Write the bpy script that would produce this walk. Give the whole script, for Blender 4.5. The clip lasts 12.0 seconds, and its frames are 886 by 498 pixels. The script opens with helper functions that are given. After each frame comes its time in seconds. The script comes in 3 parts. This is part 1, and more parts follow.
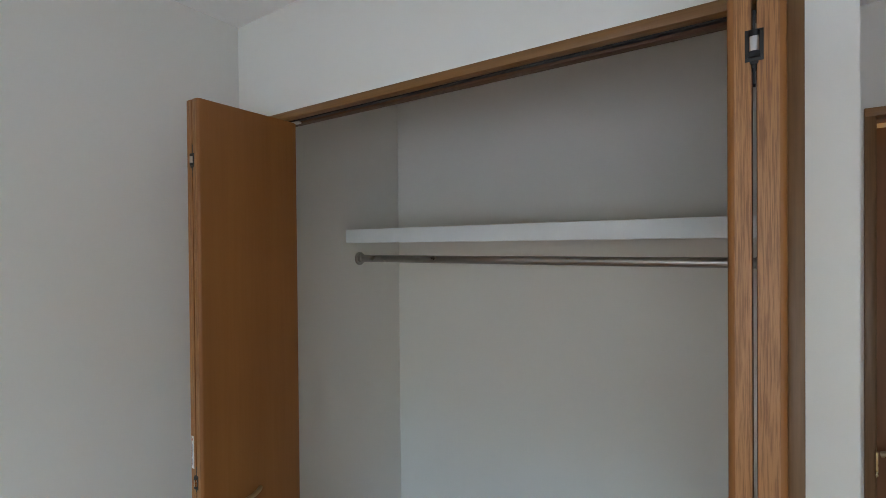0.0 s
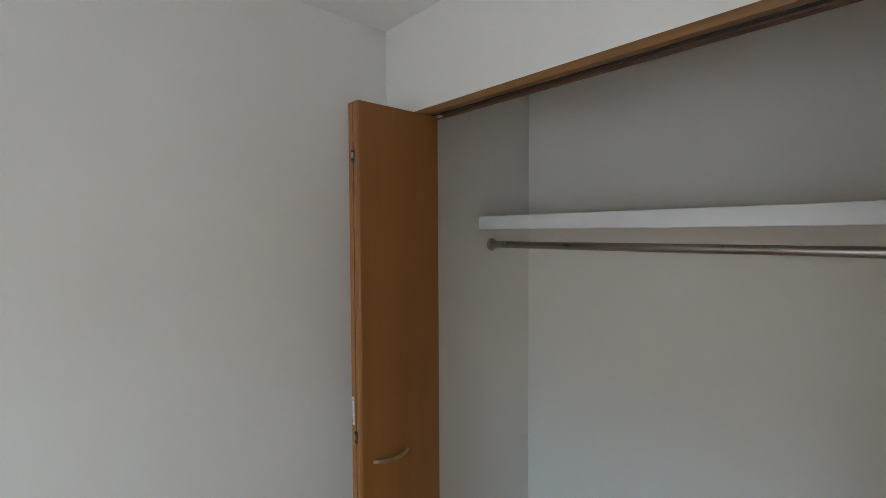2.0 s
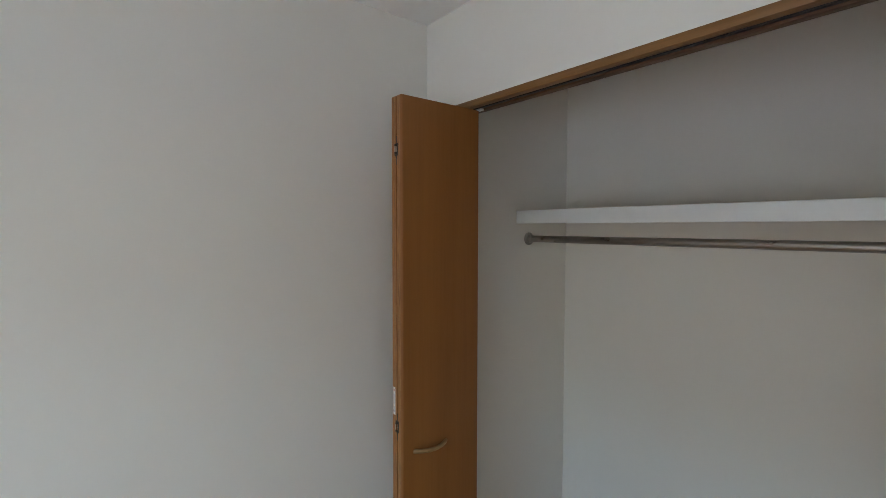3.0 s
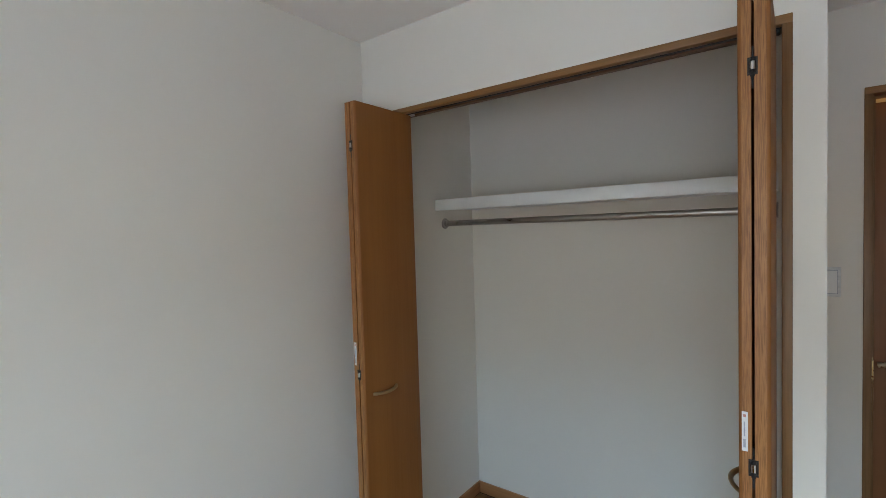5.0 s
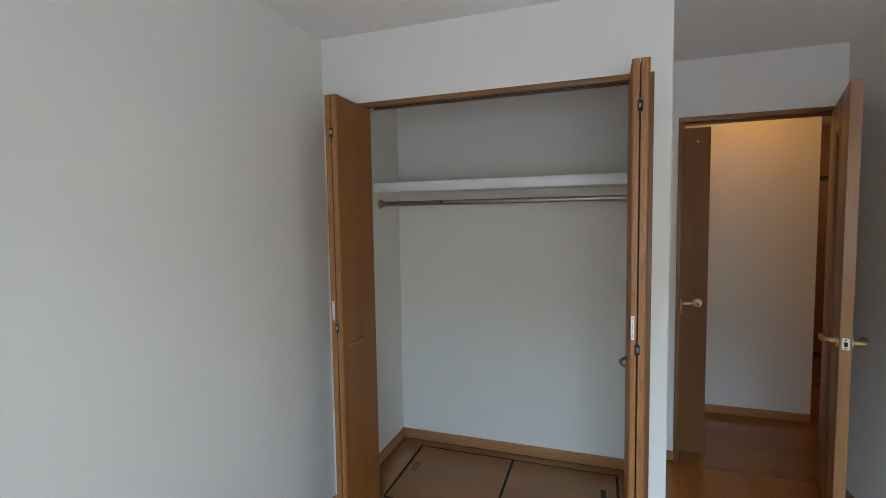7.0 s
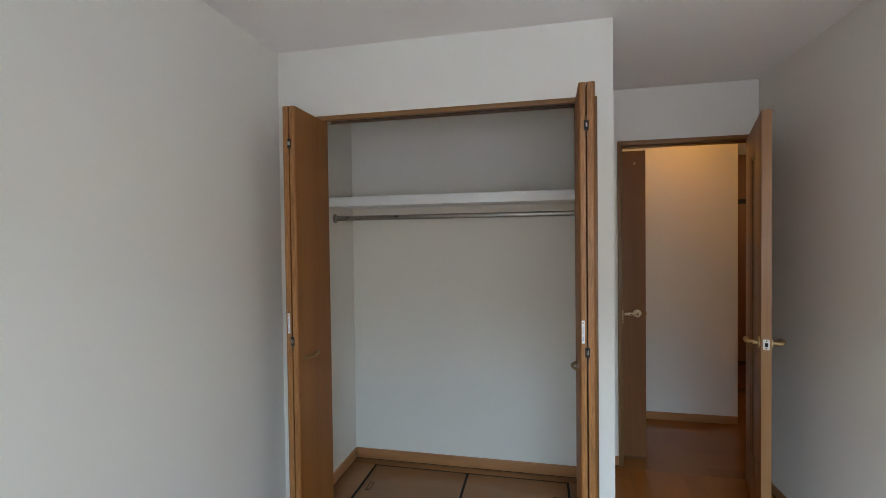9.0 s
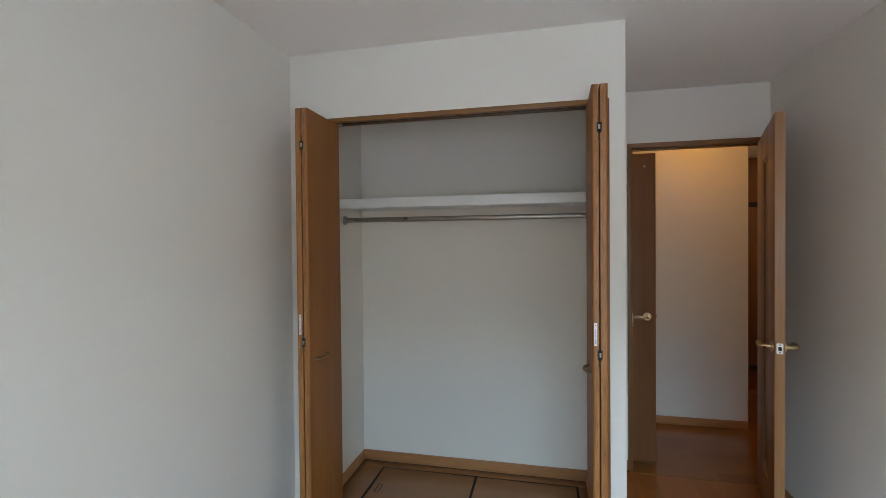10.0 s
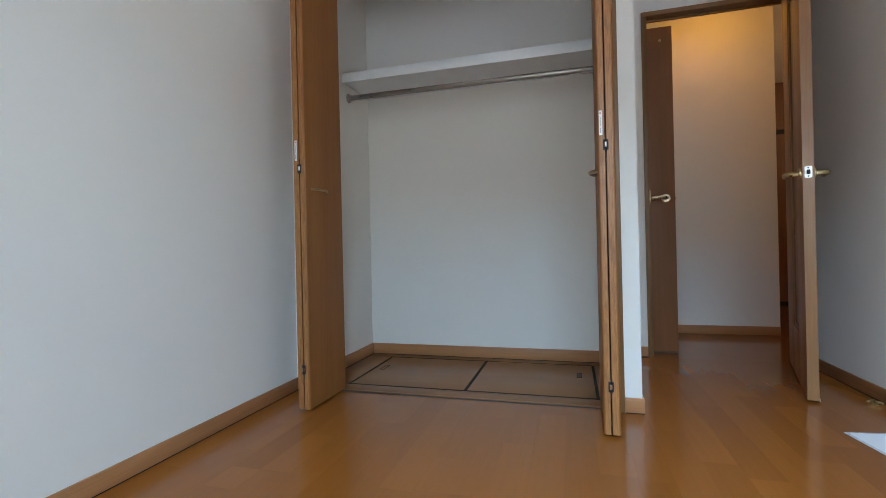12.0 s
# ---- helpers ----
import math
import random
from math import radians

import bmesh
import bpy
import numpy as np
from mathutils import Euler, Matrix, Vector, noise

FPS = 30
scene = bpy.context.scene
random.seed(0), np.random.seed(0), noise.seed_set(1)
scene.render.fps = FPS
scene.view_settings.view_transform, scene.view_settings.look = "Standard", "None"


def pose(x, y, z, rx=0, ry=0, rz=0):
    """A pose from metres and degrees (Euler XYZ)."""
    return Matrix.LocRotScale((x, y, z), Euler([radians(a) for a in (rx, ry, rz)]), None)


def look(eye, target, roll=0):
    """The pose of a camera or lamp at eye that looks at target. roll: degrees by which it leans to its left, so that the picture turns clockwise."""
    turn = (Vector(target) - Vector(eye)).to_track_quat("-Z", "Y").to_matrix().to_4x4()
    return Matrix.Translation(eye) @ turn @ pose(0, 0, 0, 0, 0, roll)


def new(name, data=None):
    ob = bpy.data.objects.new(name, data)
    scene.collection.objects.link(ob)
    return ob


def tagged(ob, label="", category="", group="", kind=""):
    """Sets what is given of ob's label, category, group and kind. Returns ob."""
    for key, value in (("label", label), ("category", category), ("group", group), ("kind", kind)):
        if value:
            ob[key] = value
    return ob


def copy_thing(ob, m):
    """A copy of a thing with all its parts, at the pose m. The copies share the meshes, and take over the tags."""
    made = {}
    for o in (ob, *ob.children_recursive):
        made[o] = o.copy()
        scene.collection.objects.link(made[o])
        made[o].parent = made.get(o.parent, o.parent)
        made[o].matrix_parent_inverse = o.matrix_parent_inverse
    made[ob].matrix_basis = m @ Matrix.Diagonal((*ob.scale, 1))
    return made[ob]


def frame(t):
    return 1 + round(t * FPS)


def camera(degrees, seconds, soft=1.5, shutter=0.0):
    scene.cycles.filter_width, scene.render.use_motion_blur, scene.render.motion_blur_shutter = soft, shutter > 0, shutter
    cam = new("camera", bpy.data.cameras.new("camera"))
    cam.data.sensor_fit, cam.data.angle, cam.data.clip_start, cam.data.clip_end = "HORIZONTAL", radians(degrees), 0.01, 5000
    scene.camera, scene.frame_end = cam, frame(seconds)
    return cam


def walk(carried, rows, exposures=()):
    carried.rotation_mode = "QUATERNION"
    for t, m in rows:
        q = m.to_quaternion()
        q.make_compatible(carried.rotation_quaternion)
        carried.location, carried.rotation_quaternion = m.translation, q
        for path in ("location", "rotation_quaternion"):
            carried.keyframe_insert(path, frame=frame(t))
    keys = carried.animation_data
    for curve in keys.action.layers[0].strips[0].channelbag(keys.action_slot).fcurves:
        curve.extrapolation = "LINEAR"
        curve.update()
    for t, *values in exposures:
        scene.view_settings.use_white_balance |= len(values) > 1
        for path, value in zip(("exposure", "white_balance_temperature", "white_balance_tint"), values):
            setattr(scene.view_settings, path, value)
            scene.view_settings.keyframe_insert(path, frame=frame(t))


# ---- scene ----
cam = camera(88.3, 12.0, soft=0.6)
PATH = [
    (0, (1.495, -0.911, 1.638), (0.398, 0.761, 1.621), -0.5),
    (0.5, (1.505, -0.915, 1.643), (0.311, 0.689, 1.588), -0.3),
    (1, (1.514, -0.925, 1.638), (0.219, 0.598, 1.577), -0.4),
    (1.5, (1.487, -0.952, 1.652), (0.117, 0.503, 1.556), 0.1),
    (2, (1.481, -0.984, 1.638), (-0.004, 0.354, 1.565), -0.3),
    (2.5, (1.456, -0.986, 1.647), (-0.097, 0.271, 1.553), -0.3),
    (2.7, (1.449, -0.996, 1.642), (-0.12, 0.241, 1.546), 0.1),
    (4.5, (1.592, -1.277, 1.578), (0.252, 0.207, 1.504), -1.0),
    (5, (1.556, -1.422, 1.545), (0.363, 0.181, 1.466), -1.7),
    (5.5, (1.497, -1.602, 1.522), (0.525, 0.145, 1.455), -2.4),
    (6, (1.472, -1.786, 1.485), (0.666, 0.043, 1.412), -2.0),
    (6.5, (1.469, -1.924, 1.505), (0.742, -0.066, 1.374), -1.5),
    (7, (1.376, -1.985, 1.494), (0.731, -0.097, 1.359), -0.9),
    (7.5, (1.354, -2.026, 1.481), (0.868, -0.088, 1.382), -1.2),
    (7.7, (1.349, -2.024, 1.475), (0.91, -0.074, 1.393), -1.1),
    (9.3, (1.334, -2.042, 1.446), (0.914, -0.086, 1.407), -0.7),
    (9.5, (1.323, -2.042, 1.455), (0.896, -0.089, 1.408), -0.9),
    (10, (1.313, -2.046, 1.443), (0.873, -0.096, 1.416), -0.5),
    (10.5, (1.297, -2.03, 1.426), (0.739, -0.11, 1.396), -0.5),
    (11, (1.323, -1.998, 1.315), (0.761, -0.079, 1.254), -1.0),
    (11.5, (1.378, -1.943, 0.969), (0.83, -0.02, 0.938), -1.5),
    (12, (1.385, -1.95, 0.67), (0.843, -0.025, 0.671), -1.3),
]
walk(cam, [(t, look(eye, target, roll)) for t, eye, target, roll in PATH],
     exposures=[(0, 2.95, 7000, 13), (1.0, 2.95, 7150, 14), (2.5, 2.83, 7350, 15), (5.0, 2.91, 7400, 14), (6.5, 2.93, 6950, 13),
                (7.5, 2.93, 7350, 15), (9.5, 2.93, 7450, 15), (10.8, 2.92, 7150, 15), (12.0, 3.12, 6850, 15)])

# ---- light ----
world = bpy.data.worlds.new("sky")
scene.world = world
world.use_nodes = True
wn = world.node_tree.nodes
sky = wn.new("ShaderNodeTexSky")
sky.sky_type = 'NISHITA'
sky.sun_disc = False
sky.sun_elevation = radians(60)
sky.sun_rotation = radians(0)
wn["Background"].inputs["Strength"].default_value = 0.11
world.node_tree.links.new(sky.outputs[0], wn["Background"].inputs["Color"])

WIN_X0, WIN_X1, WIN_Z0, WIN_Z1, BACK_Y = 0.90, 2.42, 0.80, 2.0, -2.6


def area_lamp(name, m, w, h, watts, colour):
    d = bpy.data.lights.new(name, 'AREA')
    d.shape, d.size, d.size_y, d.energy, d.color = 'RECTANGLE', w, h, watts, colour
    ob = new(name, d)
    ob.matrix_world = m
    return ob


# daylight entering by the window behind the walker
area_lamp("window_daylight", pose((WIN_X0 + WIN_X1) / 2 - 0.3, BACK_Y - 1.0, 2.88, 41, 0, -9),
          2.3, 1.6, 88.0, (0.49, 0.76, 1.0))
# the sun stands behind the house and lights the ground outside the window
sun_data = bpy.data.lights.new("sun", 'SUN')
sun_data.energy, sun_data.angle, sun_data.color = 5.0, radians(0.5), (1.0, 0.99, 0.97)
sun = new("sun", sun_data)
sun.matrix_world = pose(0, 0, 10, -30, 0, 0)
# warm ceiling lamp of the hallway; the second is unseen, added as fill
for lamp_at, watts, glow in (((2.37, 1.45, 2.23), 0.29, (1.0, 0.49, 0.085)), ((3.95, 2.30, 2.22), 0.66, (1.0, 0.60, 0.30))):
    lamp_data = bpy.data.lights.new("hall_light", 'POINT')
    lamp_data.energy, lamp_data.color, lamp_data.shadow_soft_size = watts, glow, 0.05
    new("hall_light", lamp_data).location = lamp_at


# ---- materials ----
def mat(name):
    m = bpy.data.materials.new(name)
    m.use_nodes = True
    nt = m.node_tree
    return m, nt, nt.nodes["Principled BSDF"]


def node(nt, kind, **inputs):
    n = nt.nodes.new(kind)
    for key, value in inputs.items():
        n.inputs[key.replace("_", " ")].default_value = value
    return n


def ramp(nt, source, stops):
    r = nt.nodes.new("ShaderNodeValToRGB")
    el = r.color_ramp.elements
    while len(el) < len(stops):
        el.new(0.5)
    for e, (p, c) in zip(el, stops):
        e.position, e.color = p, (*c, 1)
    nt.links.new(source, r.inputs[0])
    return r.outputs[0]


def coords(nt, scale=(1, 1, 1)):
    c = nt.nodes.new("ShaderNodeTexCoord")
    m = nt.nodes.new("ShaderNodeMapping")
    m.inputs["Scale"].default_value = scale
    nt.links.new(c.outputs["Object"], m.inputs[0])
    return m.outputs[0]


def noise_tex(nt, vec, scale, detail=3.0, rough=0.5):
    n = node(nt, "ShaderNodeTexNoise", Scale=scale, Detail=detail, Roughness=rough)
    nt.links.new(vec, n.inputs["Vector"])
    return n.outputs["Fac"]


def bump(nt, bsdf, height, strength, distance):
    b = node(nt, "ShaderNodeBump", Strength=strength, Distance=distance)
    nt.links.new(height, b.inputs["Height"])
    nt.links.new(b.outputs[0], bsdf.inputs["Normal"])


def blend(nt, fac, a, b, how='MIX'):
    m = nt.nodes.new("ShaderNodeMix")
    m.data_type, m.blend_type = 'RGBA', how
    for value, slot in ((fac, 0), (a, 6), (b, 7)):
        if isinstance(value, (float, int)):
            m.inputs[slot].default_value = value
        elif isinstance(value, tuple):
            m.inputs[slot].default_value = (*value, 1)
        else:
            nt.links.new(value, m.inputs[slot])
    return m.outputs[2]


def wallpaper(name, base, shade):
    m, nt, b = mat(name)
    v = coords(nt)
    large = noise_tex(nt, v, 1.3, 3)
    fine = noise_tex(nt, v, 420, 2, 0.6)
    weave = noise_tex(nt, coords(nt, (1, 1, 0.35)), 190, 2)
    nt.links.new(ramp(nt, large, [(0.3, shade), (0.7, base)]), b.inputs["Base Color"])
    b.inputs["Roughness"].default_value = 0.88
    mixed = nt.nodes.new("ShaderNodeMath")
    nt.links.new(fine, mixed.inputs[0]), nt.links.new(weave, mixed.inputs[1])
    bump(nt, b, mixed.outputs[0], 0.18, 0.0006)
    return m


def wood(name, dark, light, axis=2, fine=220.0, rough=0.42, contrast=(0.35, 0.68), grain=0.25, stretch=0.035, pore=(0.36, 0.58)):
    """Grain that runs along one axis, with slow bands and fine pores."""
    m, nt, b = mat(name)
    s = [1.0, 1.0, 1.0]
    s[axis] = stretch
    v = coords(nt, tuple(s))
    pores = noise_tex(nt, v, fine, 4, 0.62)
    bands = noise_tex(nt, v, fine / 9, 3, 0.5)
    slow = noise_tex(nt, coords(nt), 2.2, 2)
    a = ramp(nt, bands, [(contrast[0], dark), (contrast[1], light)])
    p = ramp(nt, pores, [(pore[0], tuple(0.55 * c for c in dark)), (pore[1], light)])
    c = blend(nt, grain, a, p)
    c = blend(nt, 0.25, c, ramp(nt, slow, [(0.3, (0.72, 0.72, 0.72)), (0.7, (1.1, 1.08, 1.05))]), 'MULTIPLY')
    nt.links.new(c, b.inputs["Base Color"])
    nt.links.new(ramp(nt, pores, [(0.3, (rough + 0.12,) * 3), (0.7, (rough - 0.04,) * 3)]), b.inputs["Roughness"])
    bump(nt, b, pores, 0.12, 0.0005)
    return m


def floor_wood(name, dark, light, across, along, rough=0.2):
    """Glossy strip flooring: each board is printed with three staggered strips of differing tone."""
    m, nt, b = mat(name)
    c = nt.nodes.new("ShaderNodeTexCoord")
    info = nt.nodes.new("ShaderNodeObjectInfo")
    sep = nt.nodes.new("ShaderNodeSeparateXYZ")
    nt.links.new(c.outputs["Object"], sep.inputs[0])

    def calc(op, p, q):
        n = nt.nodes.new("ShaderNodeMath")
        n.operation = op
        for value, slot in ((p, 0), (q, 1)):
            if isinstance(value, (float, int)):
                n.inputs[slot].default_value = value
            else:
                nt.links.new(value, n.inputs[slot])
        return n.outputs[0]
    seed = calc('MULTIPLY', info.outputs["Random"], 37.0)
    strip = calc('FLOOR', calc('DIVIDE', sep.outputs[across], 0.1011), 0.0)
    shift = calc('MULTIPLY', calc('ADD', strip, seed), 0.37)
    piece = calc('FLOOR', calc('ADD', calc('DIVIDE', sep.outputs[along], 0.62), shift), 0.0)
    comb = nt.nodes.new("ShaderNodeCombineXYZ")
    for k, value in enumerate((strip, piece, seed)):
        nt.links.new(value, comb.inputs[k])
    white = nt.nodes.new("ShaderNodeTexWhiteNoise")
    nt.links.new(comb.outputs[0], white.inputs["Vector"])
    s = [1.0, 1.0, 1.0]
    s[along] = 0.05
    mp = nt.nodes.new("ShaderNodeMapping")
    mp.inputs["Scale"].default_value = s
    add = nt.nodes.new("ShaderNodeVectorMath")
    nt.links.new(c.outputs["Object"], add.inputs[0]), nt.links.new(comb.outputs[0], add.inputs[1])
    nt.links.new(add.outputs[0], mp.inputs[0])
    grain = noise_tex(nt, mp.outputs[0], 70, 4, 0.6)
    tone = ramp(nt, white.outputs["Value"], [(0.0, dark), (1.0, light)])
    col = blend(nt, 0.10, tone, ramp(nt, grain, [(0.35, (0.62, 0.56, 0.5)), (0.62, (1.08, 1.06, 1.04))]), 'MULTIPLY')
    nt.links.new(col, b.inputs["Base Color"])
    wear = noise_tex(nt, c.outputs["Object"], 5.0, 4)
    nt.links.new(ramp(nt, wear, [(0.3, (rough,) * 3), (0.75, (rough + 0.05,) * 3)]), b.inputs["Roughness"])
    b.inputs["Specular IOR Level"].default_value = 0.55
    return m


def plain(name, colour, rough, metal=0.0, vary=0.12, scale=60.0):
    m, nt, b = mat(name)
    n = noise_tex(nt, coords(nt), scale, 3)
    lo, hi = tuple(c * (1 - vary) for c in colour), tuple(min(1, c * (1 + vary)) for c in colour)
    nt.links.new(ramp(nt, n, [(0.3, lo), (0.7, hi)]), b.inputs["Base Color"])
    nt.links.new(ramp(nt, n, [(0.3, (max(0.02, rough - 0.05),) * 3), (0.7, (rough + 0.06,) * 3)]), b.inputs["Roughness"])
    b.inputs["Metallic"].default_value = metal
    return m


PAPER_WALL = wallpaper("white_wallpaper", (0.80, 0.765, 0.70), (0.775, 0.74, 0.675))
CEILING_PAPER = wallpaper("ceiling_wallpaper", (0.885, 0.875, 0.85), (0.865, 0.855, 0.83))
FACE_WOOD = wood("leaf_face_wood", (0.257, 0.092, 0.018), (0.302, 0.112, 0.024), 2, 120, 0.48, grain=0.06)
EDGE_OAK = wood("oak_edge_band", (0.295, 0.114, 0.034), (0.425, 0.184, 0.058), 2, 700, 0.45, grain=0.62, stretch=0.030, pore=(0.40, 0.56))
FRAME_WOOD = wood("frame_wood", (0.185, 0.087, 0.029), (0.246, 0.122, 0.044), 2, 160, 0.4)
FRAME_WOOD_X = wood("frame_wood_across", (0.215, 0.096, 0.025), (0.280, 0.130, 0.037), 0, 160, 0.4)
# casing wood darkened for the back rail's shade; the foot seal shares it
RAIL_SHADE_WOOD = wood("shaded_rail_wood", (0.110, 0.052, 0.023), (0.160, 0.076, 0.034), 0, 160, 0.45)
BASE_WOOD_X = wood("baseboard_wood_x", (0.405, 0.178, 0.072), (0.48, 0.222, 0.092), 0, 120, 0.4, grain=0.15)
BASE_WOOD_Y = wood("baseboard_wood_y", (0.405, 0.178, 0.072), (0.48, 0.222, 0.092), 1, 120, 0.4, grain=0.15)
DOOR_WOOD = wood("door_wood", (0.29, 0.128, 0.044), (0.365, 0.170, 0.062), 2, 140, 0.36, grain=0.2)
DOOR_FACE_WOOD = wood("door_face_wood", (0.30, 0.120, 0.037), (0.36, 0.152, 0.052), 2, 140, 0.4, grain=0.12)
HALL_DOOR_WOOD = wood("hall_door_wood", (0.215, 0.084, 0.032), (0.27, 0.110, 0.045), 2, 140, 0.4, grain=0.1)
CABINET_WOOD = wood("cabinet_wood", (0.195, 0.078, 0.033), (0.265, 0.116, 0.050), 2, 120, 0.4, grain=0.2)
FLOOR_ROOM = floor_wood("room_strip_flooring", (0.256, 0.0790, 0.0130), (0.298, 0.0965, 0.0172), 0, 1, 0.14)
FLOOR_HALL = floor_wood("hall_strip_flooring", (0.205, 0.072, 0.016), (0.235, 0.086, 0.019), 1, 0, 0.13)
HATCH_WOOD = floor_wood("hatch_wood", (0.245, 0.104, 0.036), (0.28, 0.122, 0.043), 1, 0, 0.32)
# blue put into the ground colour to cool the light it bounces
GROUND = plain("bluish_bounce_ground", (0.25, 0.30, 0.355), 0.95, 0, 0.15, 3)
BLACK = plain("black_plastic", (0.008, 0.008, 0.009), 0.62)
GASKET = plain("dark_grey_gasket", (0.017, 0.015, 0.013), 0.7)
GASKET.node_tree.nodes["Principled BSDF"].inputs["Specular IOR Level"].default_value = 0.2
TRACK = plain("track_metal", (0.035, 0.032, 0.030), 0.45, 0.5)
WHITE_PLASTIC = plain("white_plastic", (0.72, 0.73, 0.72), 0.35)
BRIGHT_PLASTIC = plain("bright_white_plastic", (0.84, 0.84, 0.82), 0.3, 0.0, 0.02, 8)
CHROME = plain("chrome", (0.60, 0.60, 0.60), 0.04, 1.0, 0.02, 4)
SATIN = plain("satin_steel", (0.64, 0.62, 0.57), 0.42, 1.0, 0.06, 40)
STEEL = plain("stainless_tube", (0.36, 0.335, 0.305), 0.32, 1.0, 0.05, 25)
BRASS = plain("satin_brass", (0.52, 0.39, 0.20), 0.30, 1.0, 0.06)
WORN_BRASS = plain("worn_brass", (0.60, 0.49, 0.33), 0.30, 1.0, 0.08)
DARK_BRASS = plain("aged_brass", (0.46, 0.33, 0.18), 0.38, 1.0, 0.1)
STICKER = plain("sticker_white", (0.78, 0.78, 0.78), 0.5, 0, 0.03)
PRINT_RED = plain("sticker_red_print", (0.60, 0.28, 0.24), 0.6)
PRINT_GREY = plain("sticker_grey_print", (0.40, 0.42, 0.47), 0.6)
SHELF_WHITE = plain("shelf_white_melamine", (0.80, 0.82, 0.81), 0.4, 0, 0.03, 8)
SHEET_WHITE = plain("sheet_white", (0.80, 0.81, 0.83), 0.4, 0, 0.03, 12)
SHEET_EDGE = plain("sheet_clear_edge", (0.62, 0.64, 0.66), 0.25, 0, 0.05)
LAMP_GLASS, _nt, _b = mat("lamp_glow")
_b.inputs["Emission Color"].default_value = (1.0, 0.62, 0.26, 1)
_b.inputs["Emission Strength"].default_value = 0.5
ALU = plain("window_aluminium", (0.55, 0.56, 0.57), 0.4, 0.9)


# ---- mesh helpers ----
def box(bm, x0, x1, y0, y1, z0, z1, bevel=0.0, segments=2):
    """Adds a box, with its edges rounded by bevel."""
    vs = [bm.verts.new(p) for p in ((x0, y0, z0), (x1, y0, z0), (x1, y1, z0), (x0, y1, z0),
                                    (x0, y0, z1), (x1, y0, z1), (x1, y1, z1), (x0, y1, z1))]
    fs = [bm.faces.new([vs[i] for i in f]) for f in ((3, 2, 1, 0), (4, 5, 6, 7), (0, 1, 5, 4), (1, 2, 6, 5), (2, 3, 7, 6), (3, 0, 4, 7))]
    if bevel > 0:
        es = list({e for f in fs for e in f.edges})
        bmesh.ops.bevel(bm, geom=es, offset=bevel, segments=segments, affect='EDGES', profile=0.5)
    return bm


def boxes(*rows, bevel=0.0):
    bm = bmesh.new()
    for r in rows:
        box(bm, *r, bevel=bevel)
    return bm


def tube(bm, pts, r, seg=10, caps=True, flat=1.0):
    """A round bar swept along points."""
    pts = [Vector(p) for p in pts]
    rings = []
    side = None
    for i, p in enumerate(pts):
        d = (pts[min(i + 1, len(pts) - 1)] - pts[max(i - 1, 0)]).normalized()
        if side is None:
            side = d.orthogonal().normalized()
        side = (side - d * side.dot(d)).normalized()
        up = d.cross(side)
        rings.append([bm.verts.new(p + r * (math.cos(a) * side + flat * math.sin(a) * up)) for a in [2 * math.pi * k / seg for k in range(seg)]])
    for a, b in zip(rings, rings[1:]):
        for k in range(seg):
            bm.faces.new((a[k], a[(k + 1) % seg], b[(k + 1) % seg], b[k]))
    if caps:
        bm.faces.new(rings[0][::-1]), bm.faces.new(rings[-1])
    return bm


def disc(bm, centre, axis, r, h, seg=20, round_=0.0):
    """A round plate of height h along axis, with a softened rim."""
    c, a = Vector(centre), Vector(axis).normalized()
    profile = [(r, 0.0), (r, h - round_), (r - round_, h)] if round_ else [(r, 0.0), (r, h)]
    side = a.orthogonal().normalized()
    up = a.cross(side)
    rings = [[bm.verts.new(c + a * d + q * (math.cos(t) * side + math.sin(t) * up)) for t in [2 * math.pi * k / seg for k in range(seg)]] for q, d in profile]
    for p, q in zip(rings, rings[1:]):
        for k in range(seg):
            bm.faces.new((p[k], p[(k + 1) % seg], q[(k + 1) % seg], q[k]))
    bm.faces.new(rings[0][::-1]), bm.faces.new(rings[-1])
    return bm


def mesh_of(name, bm, material):
    bmesh.ops.recalc_face_normals(bm, faces=bm.faces)
    me = bpy.data.meshes.new(name)
    bm.to_mesh(me)
    bm.free()
    me.materials.append(material)
    me.shade_smooth()
    me.set_sharp_from_angle(angle=radians(32))
    return me


def part(name, bm, material, parent, label=""):
    ob = new(name, mesh_of(name, bm, material))
    ob.parent = parent
    return tagged(ob, label)


def thing(name, place, label, category, group="", kind="", turn=0.0):
    ob = new(name)
    ob.matrix_world = pose(*place, 0, 0, turn)
    ob.empty_display_size = 0.1
    return tagged(ob, label, category, group, kind)


def wall_with_opening(x0, x1, y0, y1, z1, ox0, ox1, oz):
    """One solid wall along x with a door-like opening cut up from the floor."""
    outline = [(x0, 0), (ox0, 0), (ox0, oz), (ox1, oz), (ox1, 0), (x1, 0), (x1, z1), (x0, z1)]
    bm = bmesh.new()
    a = [bm.verts.new((x, y0, z)) for x, z in outline]
    b = [bm.verts.new((x, y1, z)) for x, z in outline]
    bm.faces.new(a), bm.faces.new(b[::-1])
    for k in range(8):
        j = (k + 1) % 8
        bm.faces.new((a[j], a[k], b[k], b[j]))
    return bm


def structure(name, bm, material, label, category):
    ob = new(name, mesh_of(name, bm, material))
    return tagged(ob, label, category, kind="structure")


